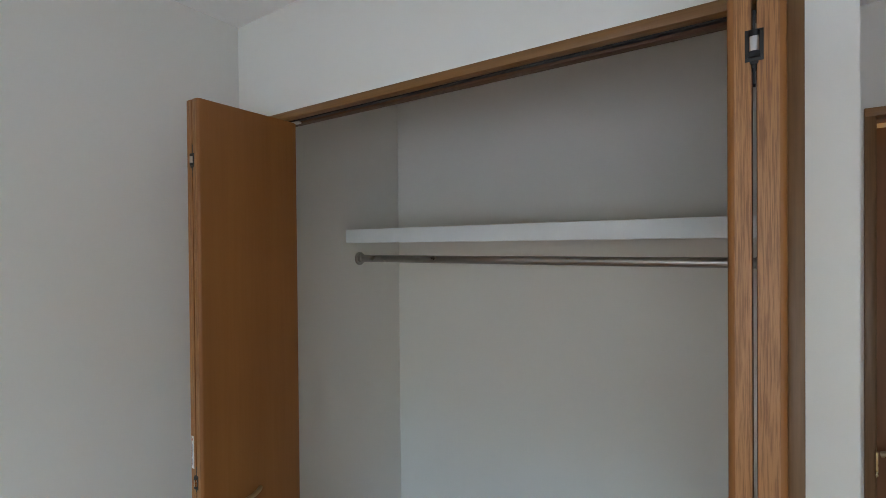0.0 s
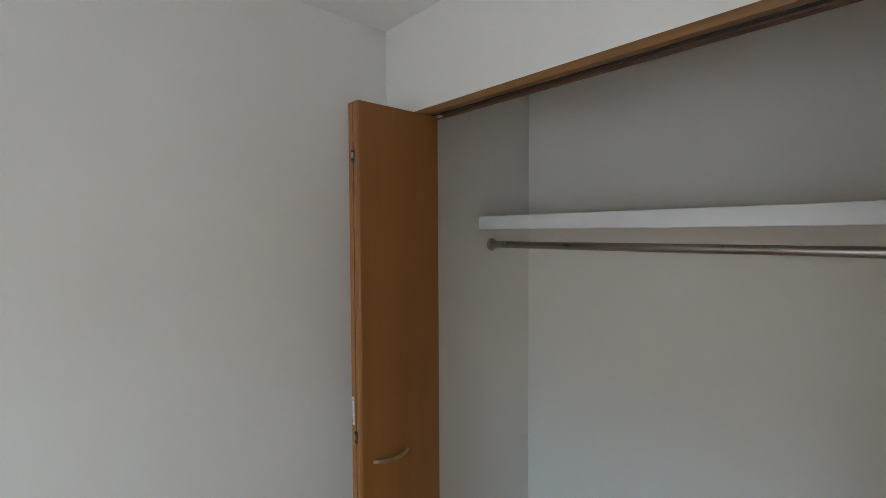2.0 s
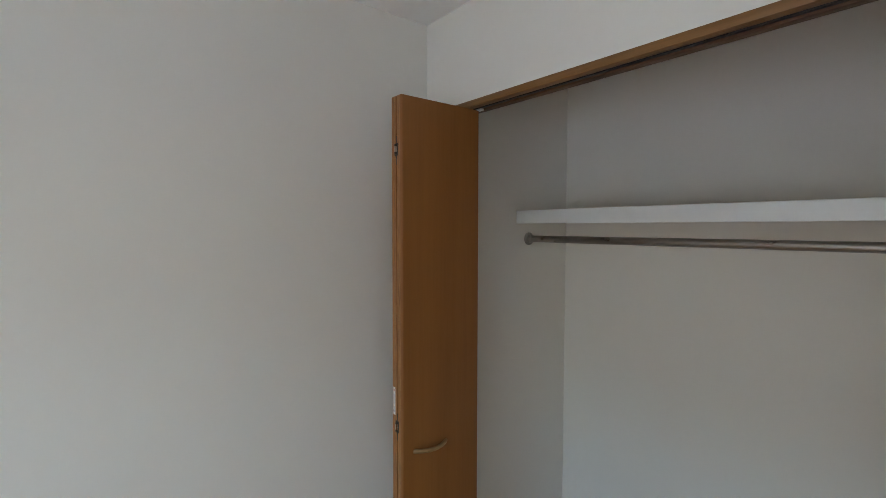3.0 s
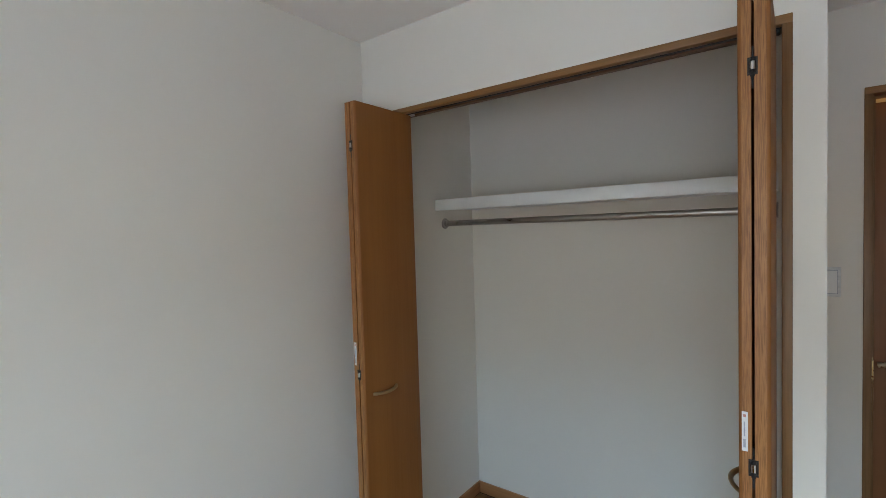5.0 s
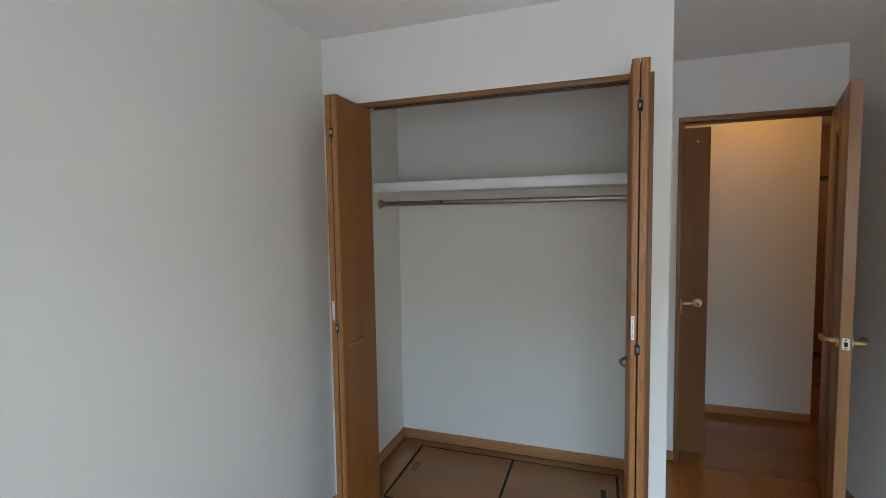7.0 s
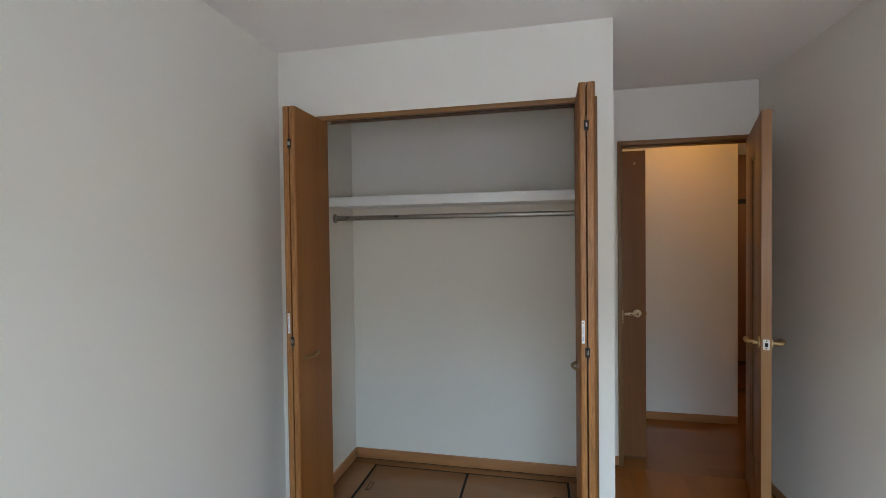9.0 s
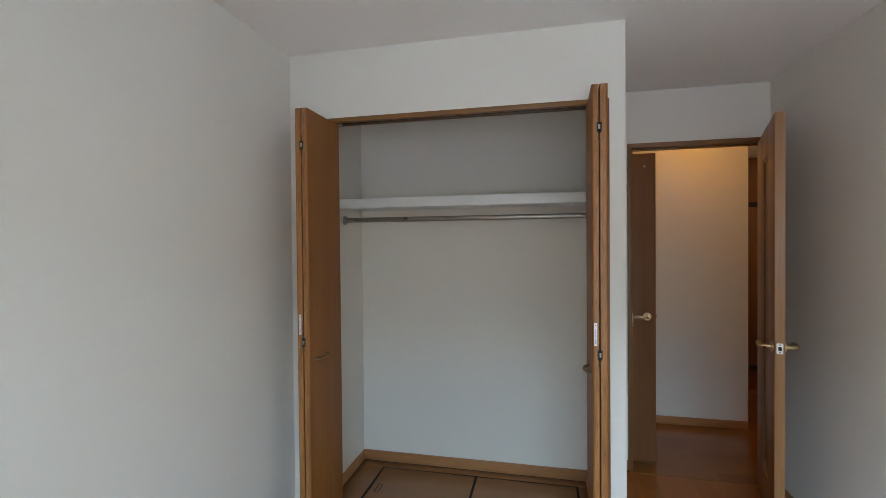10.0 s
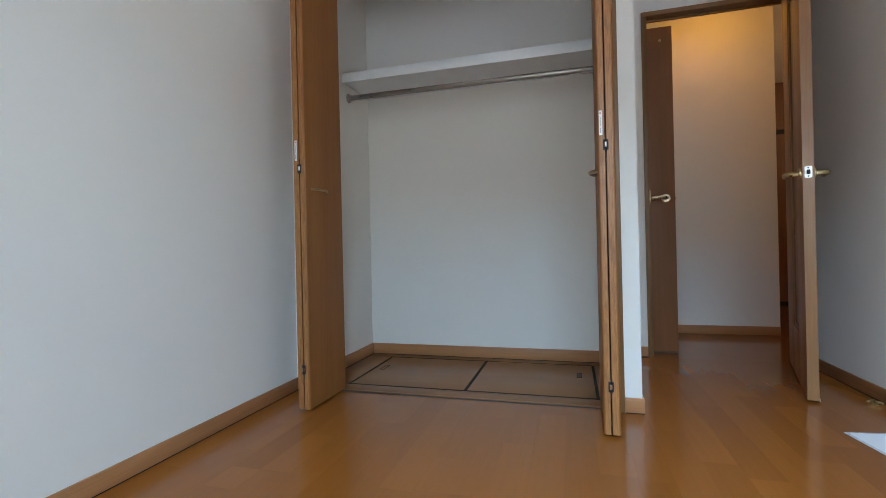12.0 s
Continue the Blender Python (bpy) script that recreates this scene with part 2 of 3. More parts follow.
# ---- the room's shell ----
LEFT, RIGHT, CEIL = 0.083, 2.602, 2.372
STUB = 1.642
ALC = 1.0          # back wall of the door recess
WALL_END = 1.075   # its hallway face
CL, CR, CB = 0.120, 1.548, 0.799   # closet inside: sides and back
FX0, FX1, FZ = 0.222, 1.577, 2.049   # closet casing, outside
DX0, DX1, DZ = 1.812, 2.596, 2.049   # room door casing, outside
HALL_Y, HALL_X = 1.838, 2.809

structure("wall_left", boxes((LEFT - 0.1, LEFT, BACK_Y, 0.92, 0, CEIL)), PAPER_WALL, "plain white papered wall beside the closet", "wall")
structure("wall_closet_front", wall_with_opening(LEFT, STUB, 0, 0.10, CEIL, FX0 + 0.01, FX1 - 0.01, FZ - 0.01),
          PAPER_WALL, "white papered wall around the closet opening", "wall")
structure("wall_closet_left", boxes((LEFT, CL, 0.10, CB, 0, CEIL)), PAPER_WALL, "white papered side wall inside the closet", "wall")
structure("wall_closet_back", boxes((LEFT, CR, CB, 0.92, 0, CEIL)), PAPER_WALL, "white papered back wall inside the closet", "wall")
structure("wall_closet_right", boxes((CR, STUB, 0.10, ALC, 0, CEIL)), PAPER_WALL, "white papered partition between closet and door recess", "wall")
structure("wall_door", wall_with_opening(1.0, RIGHT + 0.1, ALC, WALL_END, CEIL, DX0 + 0.01, DX1 - 0.005, DZ - 0.01),
          PAPER_WALL, "white papered wall around the room door", "wall")
structure("wall_right", boxes((RIGHT, RIGHT + 0.1, BACK_Y, ALC, 0, CEIL)), PAPER_WALL, "white papered wall behind the open door", "wall")
structure("wall_window", boxes((LEFT - 0.1, WIN_X0, BACK_Y - 0.15, BACK_Y, 0, CEIL), (WIN_X1, RIGHT + 0.1, BACK_Y - 0.15, BACK_Y, 0, CEIL),
                               (WIN_X0, WIN_X1, BACK_Y - 0.15, BACK_Y, WIN_Z1, CEIL), (WIN_X0, WIN_X1, BACK_Y - 0.15, BACK_Y, -0.1, WIN_Z0)),
          PAPER_WALL, "white papered wall with the sliding window", "wall")
structure("ceiling", boxes((LEFT - 0.1, RIGHT + 0.1, BACK_Y - 0.15, WALL_END, CEIL, CEIL + 0.1)), CEILING_PAPER, "white papered ceiling of the room", "ceiling")

# unseen ground, added as a reflector that throws sunlight through the window
structure("ground", boxes((-60.0, 60.0, -120.0, BACK_Y - 0.15, -0.3, -0.1)), GROUND, "unseen bluish ground added outside to bounce sunlight in", "ground")

# hallway beyond the door
structure("wall_hall_far", boxes((0.9, HALL_X, HALL_Y, HALL_Y + 0.1, 0, CEIL)), PAPER_WALL, "white papered hallway wall lit by a warm lamp", "wall")
structure("wall_hall_corner", boxes((HALL_X - 0.1, HALL_X, HALL_Y + 0.1, 3.95, 0, CEIL)), PAPER_WALL, "white papered hallway wall round the corner", "wall")
structure("wall_hall_end", boxes((HALL_X, 4.4, 3.95, 4.05, 0, CEIL)), PAPER_WALL, "white papered wall at the end of the hallway", "wall")
structure("wall_hall_side", boxes((4.3, 4.4, WALL_END, 3.95, 0, CEIL)), PAPER_WALL, "white papered side wall of the hallway", "wall")
structure("wall_hall_near", boxes((RIGHT + 0.1, 4.3, ALC, WALL_END, 0, CEIL)), PAPER_WALL, "white papered near wall of the hallway", "wall")
structure("wall_hall_left", boxes((0.9, 1.0, ALC, HALL_Y, 0, CEIL)), PAPER_WALL, "white papered end wall of the hallway", "wall")
structure("ceiling_hall", boxes((0.9, 4.4, WALL_END, 4.05, CEIL, CEIL + 0.1)), CEILING_PAPER, "white papered hallway ceiling", "ceiling")

# window frame behind the walker
win = thing("window_1", ((WIN_X0 + WIN_X1) / 2, BACK_Y - 0.1, WIN_Z0), "grey aluminium sliding window frame", "window", kind="structure")
hw, hh = (WIN_X1 - WIN_X0) / 2, WIN_Z1 - WIN_Z0
part("window_frame", boxes((-hw, -hw + 0.04, -0.03, 0.03, 0, hh), (hw - 0.04, hw, -0.03, 0.03, 0, hh), (-hw + 0.04, hw - 0.04, -0.03, 0.03, 0, 0.04),
                           (-hw + 0.04, hw - 0.04, -0.03, 0.03, hh - 0.04, hh), (-0.03, 0.03, -0.03, 0.03, 0.04, hh - 0.04)), ALU, win)


# ---- baseboards ----
def baseboard(rows, material, label, gap=True):
    bm = bmesh.new()
    joint = bmesh.new()
    for x0, x1, y0, y1, z0, z1 in rows:
        box(bm, x0, x1, y0, y1, z0 + (JOINT if gap else 0), z1, bevel=0.002)
        # dark strip set in as the shadow line below the board
        box(joint, x0 + 0.0015, x1 - 0.0015, y0 + 0.0015, y1 - 0.0015, z0, z0 + JOINT + 0.001)
    ob = structure("baseboard", bm, material, label, "baseboard")
    if gap:
        part("joint_shadow", joint, GASKET, ob, "thin dark strip standing for the shadow line above the floor")
    return ob


BH, BT, JOINT = 0.062, 0.008, 0.0034
baseboard([(LEFT, LEFT + BT, BACK_Y, -0.001, 0, BH)], BASE_WOOD_Y, "light brown wooden baseboard on the long wall")
baseboard([(RIGHT - BT, RIGHT, BACK_Y, ALC, 0, BH)], BASE_WOOD_Y, "light brown wooden baseboard behind the open door")
baseboard([(FX1, STUB + BT, -BT, 0, 0, BH)], BASE_WOOD_X, "light brown wooden baseboard on the narrow wall end")
baseboard([(LEFT + BT, FX0, -BT, 0, 0, BH)], BASE_WOOD_X, "light brown wooden baseboard beside the closet casing")
baseboard([(STUB, STUB + BT, 0, ALC, 0, BH)], BASE_WOOD_Y, "light brown wooden baseboard in the door recess")
baseboard([(STUB + BT, DX0, ALC - BT, ALC, 0, BH)], BASE_WOOD_X, "light brown wooden baseboard beside the door casing")
baseboard([(CL, CR, CB - 0.01, CB, 0, 0.07)], BASE_WOOD_X, "light brown wooden baseboard at the closet's back")
baseboard([(CL, CL + 0.01, 0.10, CB - 0.01, 0, 0.07)], BASE_WOOD_Y, "light brown wooden baseboard at the closet's side")
baseboard([(CR - 0.01, CR, 0.10, CB - 0.01, 0, 0.07)], BASE_WOOD_Y, "light brown wooden baseboard at the closet's other side")
baseboard([(1.0, HALL_X, HALL_Y - BT, HALL_Y, 0, BH)], BASE_WOOD_X, "light brown wooden baseboard of the hallway", gap=False)

# ---- closet casing with its track ----
casing = thing("closet_casing", ((FX0 + FX1) / 2, 0.05, 0), "brown wooden closet door casing with an overhead track", "door frame", kind="structure")
cx = (FX1 - FX0) / 2
part("jamb", boxes((-cx, -cx + 0.022, -0.056, 0.05, 0, FZ - 0.022), bevel=0.0015), FRAME_WOOD, casing)
part("jamb", boxes((cx - 0.022, cx, -0.056, 0.05, 0, FZ - 0.022), bevel=0.0015), FRAME_WOOD, casing)
part("header", boxes((-cx, cx, -0.056, -0.030, FZ - 0.022, FZ), bevel=0.002), FRAME_WOOD_X, casing)
part("header_board", boxes((-cx, cx, -0.030, 0.05, FZ - 0.006, FZ + 0.0)), FRAME_WOOD_X, casing)
part("track", boxes((-cx + 0.022, cx - 0.022, -0.029, -0.002, FZ - 0.018, FZ - 0.0065), (-cx + 0.022, cx - 0.022, -0.029, -0.025, FZ - 0.024, FZ - 0.018)), TRACK, casing, "dark metal door track")
part("back_rail", boxes((-cx + 0.022, cx - 0.022, 0.006, 0.030, FZ - 0.0205, FZ - 0.0065), bevel=0.0015), RAIL_SHADE_WOOD, casing)
part("track_stop", boxes((-cx + 0.09, -cx + 0.115, -0.02, 0.0, FZ - 0.026, FZ - 0.019), bevel=0.002), WHITE_PLASTIC, casing, "small white plastic track stop")

for sgn in (-1, 1):
    part("pivot_bracket", boxes((sgn * (cx - 0.034) - 0.009, sgn * (cx - 0.034) + 0.009, -0.024, 0.0, FZ - 0.032, FZ - 0.0185), bevel=0.002), BLACK, casing, "dark pivot bracket")

# ---- room door casing ----
dcase = thing("door_casing", ((DX0 + DX1) / 2, ALC, 0), "brown wooden casing of the room door", "door frame", kind="structure")
dx = (DX1 - DX0) / 2
DEPTH = WALL_END - ALC
for sgn in (-1, 1):
    a, b = sorted((sgn * dx, sgn * (dx - 0.026)))
    part("jamb", boxes((a, b, -0.012, DEPTH + 0.012, 0, DZ - 0.026), bevel=0.0015), FRAME_WOOD, dcase)
    a, b = sorted((sgn * (dx - 0.026), sgn * (dx - 0.038)))
    part("door_stop_strip", boxes((a, b, 0.045, 0.058, 0, DZ - 0.026), bevel=0.001), FRAME_WOOD, dcase)
part("header", boxes((-dx, dx, -0.012, DEPTH + 0.012, DZ - 0.026, DZ), bevel=0.0015), FRAME_WOOD_X, dcase)
part("door_stop_strip", boxes((-dx + 0.038, dx - 0.038, 0.045, 0.058, DZ - 0.038, DZ - 0.026), bevel=0.001), FRAME_WOOD_X, dcase)
part("strike_plate", boxes((-dx + 0.0262, -dx + 0.0285, -0.004, 0.030, 0.905, 1.00), (-dx + 0.0245, -dx + 0.030, -0.019, -0.0125, 0.915, 0.99), (-dx + 0.0265, -dx + 0.0285, -0.0125, -0.004, 0.915, 0.99), bevel=0.0008), BRASS, dcase, "satin metal strike plate")

# ---- closet shelf and rail ----
SH_Y, SH_Z0, SH_Z1 = 0.45, 1.650, 1.705
shelf = thing("closet_shelf", ((CL + CR) / 2, SH_Y, SH_Z0), "white laminated shelf fixed across the closet", "shelf")
sw = (CR - CL) / 2
part("board", boxes((-sw, sw, 0.012, CB - SH_Y, 0.010, SH_Z1 - SH_Z0), bevel=0.001), SHELF_WHITE, shelf)
part("front_edge", boxes((-sw, sw, 0.0, 0.012, 0.0, SH_Z1 - SH_Z0), bevel=0.002), SHELF_WHITE, shelf)

rail = thing("hanging_rail", ((CL + CR) / 2, 0.53, 1.584), "brushed stainless steel hanging rail below the shelf", "clothes rail")
part("tube", tube(bmesh.new(), [(-sw + 0.004, 0, 0), (sw - 0.004, 0, 0)], 0.0145, 24), STEEL, rail)
for sgn in (-1, 1):
    bm = disc(bmesh.new(), (sgn * sw, 0, 0), (-sgn, 0, 0), 0.028, 0.008, 24, 0.003)
    disc(bm, (sgn * (sw - 0.006), 0, 0), (-sgn, 0, 0), 0.018, 0.018, 24, 0.003)
    socket = part("socket", bm, STEEL, rail, "round steel wall socket")
    part("screw", disc(bmesh.new(), (sgn * (sw - 0.008), -0.005, 0.022), (-sgn, 0, 0), 0.004, 0.002, 10), CHROME, socket)

# ---- folding doors ----
OUTER_T = 0.0285
LEAF_W, LEAF_T, LEAF_H, GAP = 0.306, 0.0245, 2.012, 0.005


def leaf(parent, x0, thick):
    """A leaf with a softly rounded outer front corner and a grained band let into its front edge."""
    bm = box(bmesh.new(), x0, x0 + thick, -0.003, LEAF_W, 0, LEAF_H)
    outer = x0 if x0 < 0 else x0 + thick
    front = [e for e in bm.edges if all(abs(v.co.y + 0.003) < 1e-6 for v in e.verts) and abs(e.verts[0].co.z - e.verts[1].co.z) > 1]
    soft_edge = [e for e in front if abs(e.verts[0].co.x - outer) < 1e-6]
    bmesh.ops.bevel(bm, geom=soft_edge, offset=0.0075, segments=5, affect='EDGES', profile=0.5)
    ob = part("leaf", bm, FACE_WOOD, parent)
    a, b = (x0 + 0.0070, x0 + thick - 0.0003) if x0 < 0 else (x0 + 0.0003, x0 + thick - 0.0070)
    part("edge_band", box(bmesh.new(), a, b, -0.0038, -0.0028, 0.0005, LEAF_H - 0.0005, bevel=0.0004, segments=1), EDGE_OAK, ob, "grained oak edge band")
    return ob


def folding_door(x, label, side, turn=0.0):
    """Two leaves folded together at right angles to the closet; side +1: the handle faces +x."""
    d = thing("folding_door", (x, -0.268, 0.012), label, "closet door", "folding closet doors", turn=turn)
    ta, tb = (OUTER_T, LEAF_T) if side > 0 else (LEAF_T, OUTER_T)
    leaf(d, -GAP / 2 - ta, ta)
    leaf(d, GAP / 2, tb)
    for z in (0.168, 1.009, 1.854):
        bm = boxes((-0.0092, 0.0092, -0.0042, 0.010, z - 0.0192, z + 0.0178), bevel=0.0008)
        tube(bm, [(0, -0.0040, z - 0.0150), (0, -0.0040, z - 0.0085)], 0.0056, 16)
        tube(bm, [(0, -0.0040, z + 0.0085), (0, -0.0040, z + 0.0150)], 0.0056, 16)
        box(bm, -0.0044, 0.0044, -0.0046, 0.010, z - 0.0225, z - 0.0180, bevel=0.0014)
        box(bm, -0.0026, 0.0026, -0.0042, 0.010, z - 0.0270, z - 0.0220, bevel=0.0010)
        box(bm, -0.0014, 0.0014, -0.003, 0.0105, z - 0.045, z + 0.04)
        catch = part("hinge", bm, BLACK, d, "black folding hinge with a bright roller")
        bm = tube(bmesh.new(), [(0, -0.0046, z - 0.0084), (0, -0.0046, z + 0.0084)], 0.0054, 24)
        part("roller", bm, CHROME, catch)
        for sx in (-0.0074, 0.0074):
            for sz in (-0.0140, 0.0140):
                part("screw", disc(bmesh.new(), (sx, -0.0042, z + sz), (0, -1, 0), 0.0012, 0.0004, 8), TRACK, catch)
    lx = -GAP / 2 - LEAF_T * 0.52
    st = part("sticker", boxes((lx - 0.0055, lx + 0.0055, -0.0043, -0.0038, 1.042, 1.128)), STICKER, d, "narrow white caution sticker")
    part("print", boxes((lx - 0.003, lx + 0.002, -0.0046, -0.0044, 1.116, 1.122)), PRINT_RED, st)
    part("print", boxes((lx - 0.002, lx + 0.0005, -0.0046, -0.0044, 1.074, 1.106)), PRINT_GREY, st)
    part("print", boxes((lx - 0.003, lx + 0.0015, -0.0046, -0.0044, 1.050, 1.068)), PRINT_GREY, st)
    # bow handle on the face towards the opening
    fx = side * (GAP / 2 + LEAF_T)
    pts = [(fx - side * 0.002 + side * 0.027 * math.sin(math.pi * k / 12) ** 0.75, 0.040 + 0.128 * k / 12, 0.927) for k in range(13)]
    part("handle", tube(bmesh.new(), pts, 0.0052, 10, flat=1.25), DARK_BRASS, d, "curved aged brass bow handle")
    return d


folding_door(0.2955, "brown wooden folding closet door, folded open near the long wall", 1)
folding_door(1.5070, "brown wooden folding closet door, folded open beside the narrow wall", -1, -1.15)


# ---- hinged doors ----
def lever(parent, x, z, y, out, towards, name="handle", metal=None):
    """A lever handle with a round rose; out: away from the leaf along y, towards: along x."""
    metal = metal or BRASS
    bm = disc(bmesh.new(), (x, y, z), (0, out, 0), 0.026, 0.010, 28, 0.003)
    h = part(name, bm, metal, parent, "satin brass lever handle")
    pts = [(x, y, z), (x, y + out * 0.035, z), (x + towards * 0.004, y + out * 0.045, z), (x + towards * 0.015, y + out * 0.051, z + 0.001),
           (x + towards * 0.04, y + out * 0.052, z + 0.003), (x + towards * 0.068, y + out * 0.050, z + 0.002), (x + towards * 0.084, y + out * 0.045, z - 0.002)]
    part("lever", tube(bmesh.new(), pts, 0.0112, 14, flat=0.85), metal, h)
    return h


HX, HY, DOOR_W, DOOR_T, DOOR_H = 2.571, 0.984, 0.748, 0.040, 2.005
door = thing("door_1", (HX, HY, 0.010), "light brown wooden room door with recessed panel, standing open", "door", kind="structure", turn=73.0)
# leaf lies along -x from the hinge and y from 0 to its thickness, before the turn
P0, P1, PZ0, PZ1 = -0.50, -0.275, 0.24, 1.86
D = DOOR_T
part("stile", boxes((-DOOR_W, P0, 0, D, 0, DOOR_H), bevel=0.002), DOOR_FACE_WOOD, door)
part("stile", boxes((P1, 0.0, 0, D, 0, DOOR_H), bevel=0.002), DOOR_FACE_WOOD, door)
part("bottom_rail", boxes((P0, P1, 0, D, 0, PZ0), bevel=0.001), DOOR_FACE_WOOD, door)
part("top_rail", boxes((P0, P1, 0, D, PZ1, DOOR_H), bevel=0.001), DOOR_FACE_WOOD, door)
part("edge_band", boxes((-DOOR_W - 0.0008, -DOOR_W + 0.0004, 0.0008, D - 0.0008, 0.001, DOOR_H - 0.001)), DOOR_WOOD, door, "light oak edge band")
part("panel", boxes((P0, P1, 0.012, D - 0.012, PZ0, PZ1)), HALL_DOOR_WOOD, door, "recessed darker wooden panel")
part("moulding", boxes((P0, P0 + 0.018, 0.004, D - 0.004, PZ0, PZ1), (P1 - 0.018, P1, 0.004, D - 0.004, PZ0, PZ1),
                       (P0 + 0.018, P1 - 0.018, 0.004, D - 0.004, PZ0, PZ0 + 0.018), (P0 + 0.018, P1 - 0.018, 0.004, D - 0.004, PZ1 - 0.018, PZ1), bevel=0.003), FRAME_WOOD, door)
lever(door, -DOOR_W + 0.05, 0.945, D, 1, 1)
lever(door, -DOOR_W + 0.05, 0.945, 0, -1, 1)
latch = box(bmesh.new(), -DOOR_W - 0.002, -DOOR_W, D / 2 - 0.0125, D / 2 + 0.0125, 0.921, 0.969)
rims = [e for e in latch.edges if abs(e.verts[0].co.x - e.verts[1].co.x) > 0.001]
bmesh.ops.bevel(latch, geom=rims, offset=0.005, segments=4, affect='EDGES', profile=0.5)
plate = part("latch_plate", latch, SATIN, door, "bright latch plate on the door edge")
part("latch_bolt", boxes((-DOOR_W - 0.010, -DOOR_W - 0.002, D / 2 - 0.006, D / 2 + 0.006, 0.936, 0.954), bevel=0.002), BLACK, plate)
for z in (0.928, 0.962):
    part("screw", disc(bmesh.new(), (-DOOR_W - 0.002, D / 2, z), (-1, 0, 0), 0.003, 0.001, 10), TRACK, plate)
for z in (0.25, 1.0, 1.78):
    part("hinge", tube(bmesh.new(), [(0.004, -0.004, z - 0.05), (0.004, -0.004, z + 0.05)], 0.007, 12), BRASS, door)
part("stop_hook", boxes((-DOOR_W + 0.002, -DOOR_W + 0.02, -0.004, -0.0005, -0.004, 0.008), bevel=0.001), DARK_BRASS, door)

hall_door = thing("door_2", (2.004, 1.130, 0.010), "dark brown flush hallway door with a satin lever handle, open", "door", kind="structure")
part("leaf", boxes((-0.72, 0, 0, 0.036, 0, 2.0), bevel=0.002), HALL_DOOR_WOOD, hall_door)
lever(hall_door, -0.053, 0.943, 0, -1, -1, metal=WORN_BRASS)
part("peg", disc(bmesh.new(), (-0.068, 0, 1.917), (0, -1, 0), 0.008, 0.003, 14, 0.001), BRASS, hall_door, "small round metal cap")
part("latch_bolt", boxes((0, 0.008, 0.012, 0.024, 0.934, 0.952), bevel=0.002), BRASS, hall_door)
part("foot_seal", boxes((-0.715, -0.004, 0.004, 0.032, -0.009, 0.0)), RAIL_SHADE_WOOD, hall_door)

# ---- shoe cabinet at the end of the hallway ----
cab = thing("shoe_cabinet", (3.60, 3.72, 0), "tall brown wooden shoe cabinet with a dark finger gap", "cabinet")
part("body", boxes((-0.7, 0.68, 0.02, 0.23, 0, 2.365)), BLACK, cab, "dark cabinet carcass")
for k in range(3):
    x0 = -0.7 + 0.46 * k
    part("lower_door", boxes((x0 + 0.001, x0 + 0.459, 0, 0.02, 0.03, 1.815), bevel=0.002), CABINET_WOOD, cab)
    part("upper_door", boxes((x0 + 0.001, x0 + 0.459, 0, 0.02, 1.868, 2.365), bevel=0.002), CABINET_WOOD, cab)

# ---- hallway ceiling lamp ----
lamp = thing("ceiling_lamp", (2.37, 1.45, CEIL), "small round warm ceiling lamp in the hallway", "ceiling lamp", "hallway ceiling lamps")
part("base", disc(bmesh.new(), (0, 0, 0), (0, 0, -1), 0.07, 0.02, 28, 0.004), WHITE_PLASTIC, lamp)
part("shade", disc(bmesh.new(), (0, 0, -0.0205), (0, 0, -1), 0.058, 0.045, 28, 0.02), LAMP_GLASS, lamp, "glowing warm glass shade")
# unseen second fixture, added over the fill light round the corner
copy_thing(lamp, pose(3.95, 2.30, CEIL))

# ---- wall switch ----
sw_ = thing("light_switch", (1.711, ALC, 1.292), "white plastic wide-rocker light switch beside the door casing", "switch")
part("plate", boxes((-0.035, 0.035, -0.006, 0, -0.060, 0.060), bevel=0.002), WHITE_PLASTIC, sw_)
part("rocker_joint", boxes((-0.0255, 0.0255, -0.0066, -0.0061, -0.0485, 0.0485)), PRINT_GREY, sw_, "dark joint round the rocker")
part("rocker", boxes((-0.0232, 0.0232, -0.0105, -0.0067, -0.0462, 0.0462), bevel=0.0012), BRIGHT_PLASTIC, sw_)

# ---- door stop on the floor ----
stop = thing("door_stop", (2.548, 0.300, 0.0), "small brass door stop screwed to the floor", "door stop")
part("base", disc(bmesh.new(), (0, 0, 0), (0, 0, 1), 0.016, 0.005, 20, 0.002), BRASS, stop)
part("post", tube(bmesh.new(), [(0, 0, 0.004), (0, 0, 0.014), (-0.002, -0.003, 0.019)], 0.008, 12), BRASS, stop)
part("arm", tube(bmesh.new(), [(0.002, 0, 0.012), (0.024, -0.004, 0.011), (0.030, -0.006, 0.007)], 0.005, 10), BRASS, stop)
part("pin", tube(bmesh.new(), [(-0.004, 0.002, 0.012), (-0.020, 0.006, 0.010)], 0.004, 10), BRASS, stop)

# ---- sheet lying on the floor ----
sheet = thing("sheet", (2.282, -0.047, 0.0), "white plastic-covered sheet lying flat on the floor", "sheet", turn=8)
part("cover", boxes((0, 0.30, -0.42, 0, 0.0005, 0.0025), bevel=0.0005), SHEET_EDGE, sheet, "clear edged cover")
part("paper", boxes((0.010, 0.29, -0.41, -0.010, 0.0026, 0.0032)), SHEET_WHITE, sheet)

# ---- floors ----
structure("subfloor", boxes((LEFT - 0.1, 4.4, BACK_Y - 0.15, 4.05, -0.12, -0.012)), GASKET, "dark base under the flooring", "floor")
floor = tagged(new("floor"), "glossy orange-brown strip wood flooring in wide boards", "floor", kind="structure")
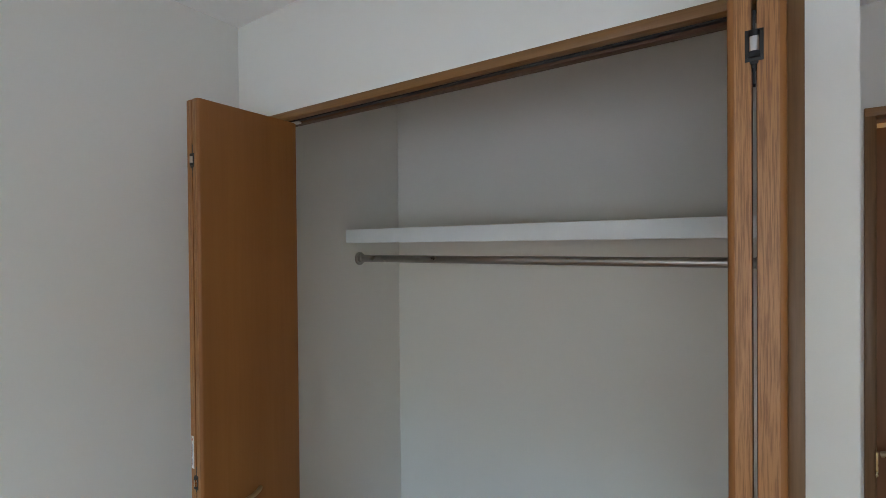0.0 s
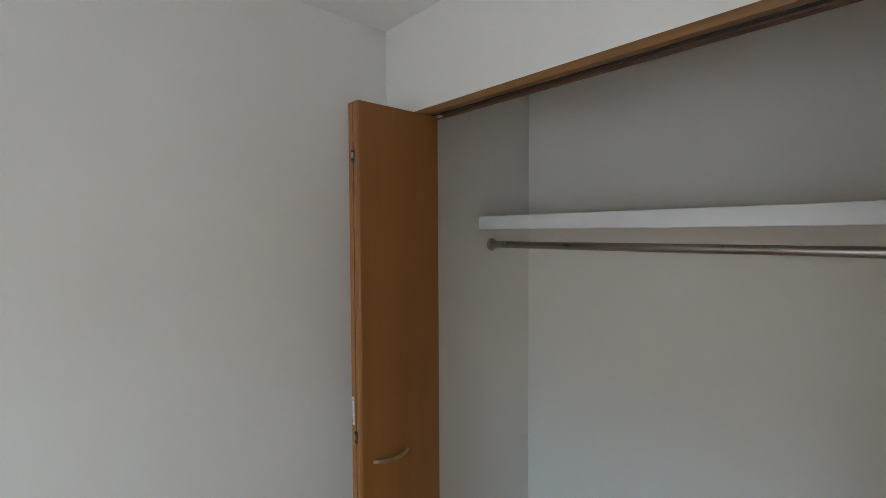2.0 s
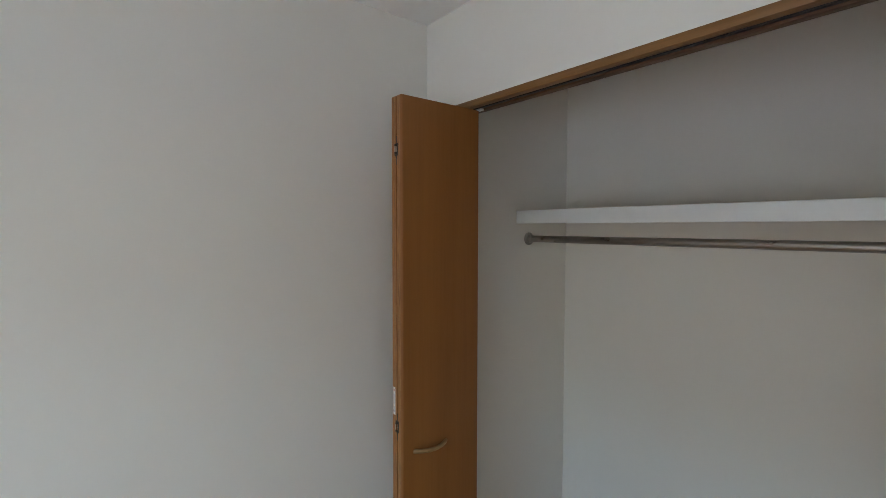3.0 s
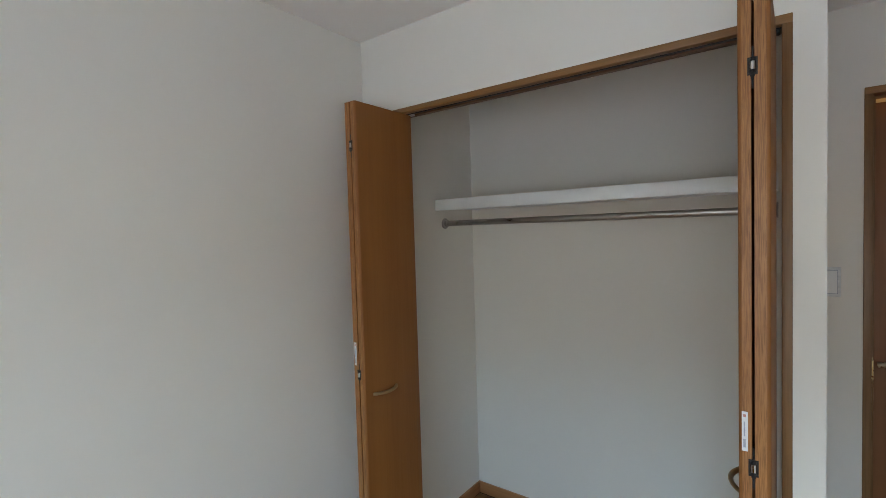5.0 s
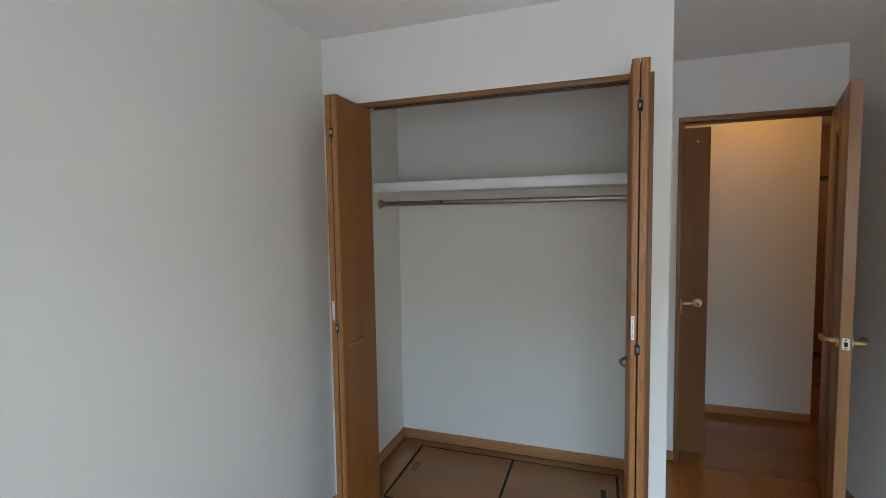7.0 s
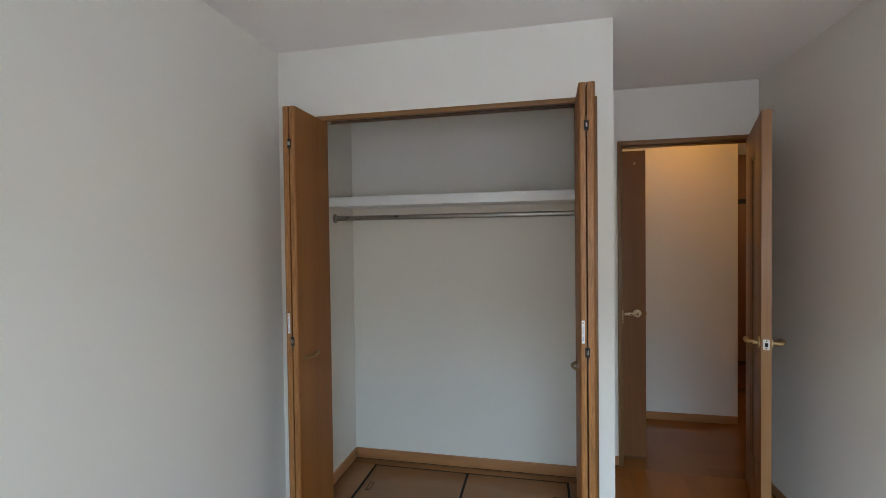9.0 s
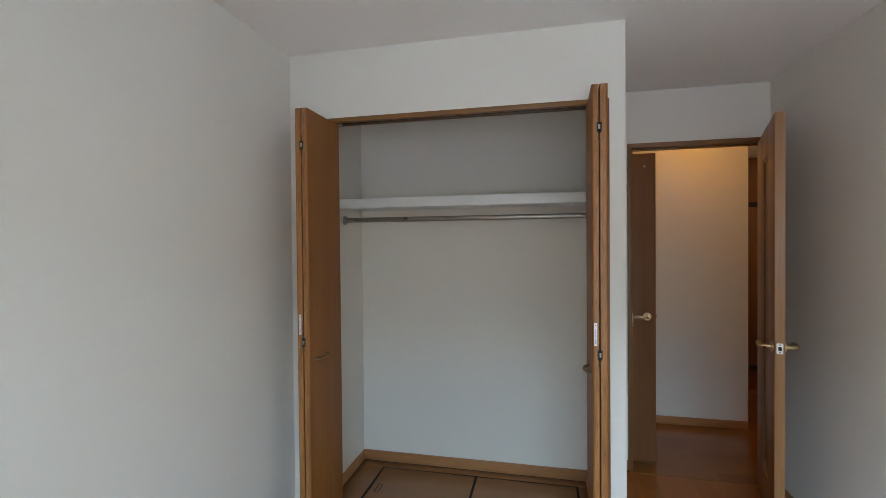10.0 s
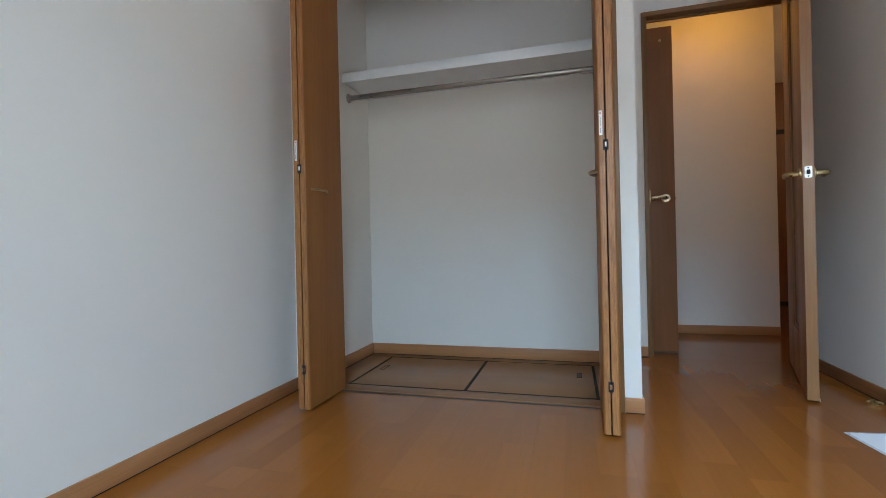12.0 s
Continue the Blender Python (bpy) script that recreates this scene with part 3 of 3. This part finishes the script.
BW, BL = 0.303, 1.818


def board(parent, x0, x1, y0, y1, material, store):
    key = (round(x1 - x0, 4), round(y1 - y0, 4))
    if key not in store:
        bm = box(bmesh.new(), 0, key[0], 0, key[1], -0.012, 0, bevel=0)
        top = [e for e in bm.edges if all(v.co.z > -0.001 for v in e.verts)]
        bmesh.ops.bevel(bm, geom=top, offset=0.00025, segments=1, affect='EDGES')
        store[key] = mesh_of("floor_board", bm, material)
    ob = new("floor_board", store[key])
    ob.parent = parent
    ob.location = (x0, y0, 0)


store = {}
edges = [LEFT] + [0.037 + BW * k for k in range(1, 9) if LEFT < 0.037 + BW * k < RIGHT] + [RIGHT]
for i, (a, b) in enumerate(zip(edges, edges[1:])):
    y_end = 0.020 if b < STUB + 0.25 and a < 1.45 else 0.964
    y = y_end
    step = BL * (0.42 if i % 2 else 0.95)
    while y > BACK_Y:
        y2 = max(BACK_Y, y - step)
        if a < STUB < b and y > 0.0:
            board(floor, STUB, b, 0.0, y, FLOOR_ROOM, store)
            y = 0.0
            continue
        board(floor, a, b, y2, y, FLOOR_ROOM, store)
        y, step = y2, BL

hall_floor = tagged(new("floor_hall"), "glossy brown strip wood flooring of the hallway", "floor", kind="structure")
hstore = {}
y, k = 0.967, 0
while y < 3.95:
    y2 = min(3.95, y + BW)
    x = 1.0
    step = 1.27 if k % 2 else 0.55
    while x < 4.3:
        x2 = min(4.3, x + step)
        board(hall_floor, x, x2, y, y2, FLOOR_HALL, hstore)
        x, step = x2, BL
    y, k = y2, k + 1

# closet floor with the underfloor hatch
cfloor = tagged(new("floor_closet"), "brown wooden closet floor around an underfloor hatch", "floor", kind="structure")
HX0, HX1, HXM, HY0, HY1 = 0.286, 1.484, 0.886, 0.150, 0.719
part("front_board", boxes((FX0 + 0.022, FX1 - 0.022, 0.0545, HY0 - 0.008, -0.012, 0), bevel=0.001), HATCH_WOOD, cfloor)
part("back_board", boxes((CL, CR, HY1 + 0.008, CB, -0.012, 0), bevel=0.001), HATCH_WOOD, cfloor)
part("side_board", boxes((CL, HX0 - 0.008, HY0 - 0.008, HY1 + 0.008, -0.012, 0), bevel=0.001), HATCH_WOOD, cfloor)
part("side_board", boxes((HX1 + 0.008, CR, HY0 - 0.008, HY1 + 0.008, -0.012, 0), bevel=0.001), HATCH_WOOD, cfloor)
part("side_board", boxes((CL, FX0 + 0.022, 0.10, HY0 - 0.008, -0.012, 0)), HATCH_WOOD, cfloor)

part("sill_groove", boxes((FX0 + 0.022, FX1 - 0.022, 0.0202, 0.0398, -0.012, -0.0008)), BLACK, cfloor, "narrow dark groove at the closet sill")
part("sill_strip", boxes((FX0 + 0.022, FX1 - 0.022, 0.040, 0.054, -0.012, 0.002), bevel=0.0012), HATCH_WOOD, cfloor)

hatch = thing("floor_hatch", ((HX0 + HX1) / 2, (HY0 + HY1) / 2, 0), "wooden underfloor storage hatch with two lids and grey edging", "hatch")
ax, ay, am = (HX1 - HX0) / 2, (HY1 - HY0) / 2, HXM - (HX0 + HX1) / 2
part("rim", boxes((-ax - 0.006, -ax + 0.004, -ay - 0.007, ay + 0.007, -0.012, 0.0015), (ax - 0.006, ax + 0.007, -ay - 0.007, ay + 0.007, -0.012, 0.0015),
                  (-ax + 0.006, ax - 0.006, -ay - 0.007, -ay + 0.002, -0.012, 0.0012), (-ax + 0.006, ax - 0.006, ay - 0.002, ay + 0.007, -0.012, 0.0012),
                  (am - 0.007, am + 0.007, -ay + 0.002, ay - 0.002, -0.012, 0.0012)), GASKET, hatch, "dark grey edging")
for x0, x1, px, py in ((-ax + 0.007, am - 0.008, -ax + 0.056, -0.005), (am + 0.008, ax - 0.007, ax - 0.075, 0.03)):
    lid = part("lid", boxes((x0, x1, -ay + 0.003, ay - 0.003, -0.010, 0.0005), bevel=0.001), HATCH_WOOD, hatch)
    frame_ = boxes((px - 0.013, px - 0.010, py, py + 0.088, 0.0006, 0.0022), (px + 0.010, px + 0.013, py, py + 0.088, 0.0006, 0.0022),
                   (px - 0.010, px + 0.010, py, py + 0.003, 0.0006, 0.0022), (px - 0.010, px + 0.010, py + 0.085, py + 0.088, 0.0006, 0.0022))
    pull = part("pull", frame_, GASKET, lid, "grey frame of the finger pull")
    part("flap", boxes((px - 0.0095, px + 0.0095, py + 0.0035, py + 0.0845, 0.0006, 0.0014)), TRACK if px > 0 else HATCH_WOOD, pull)
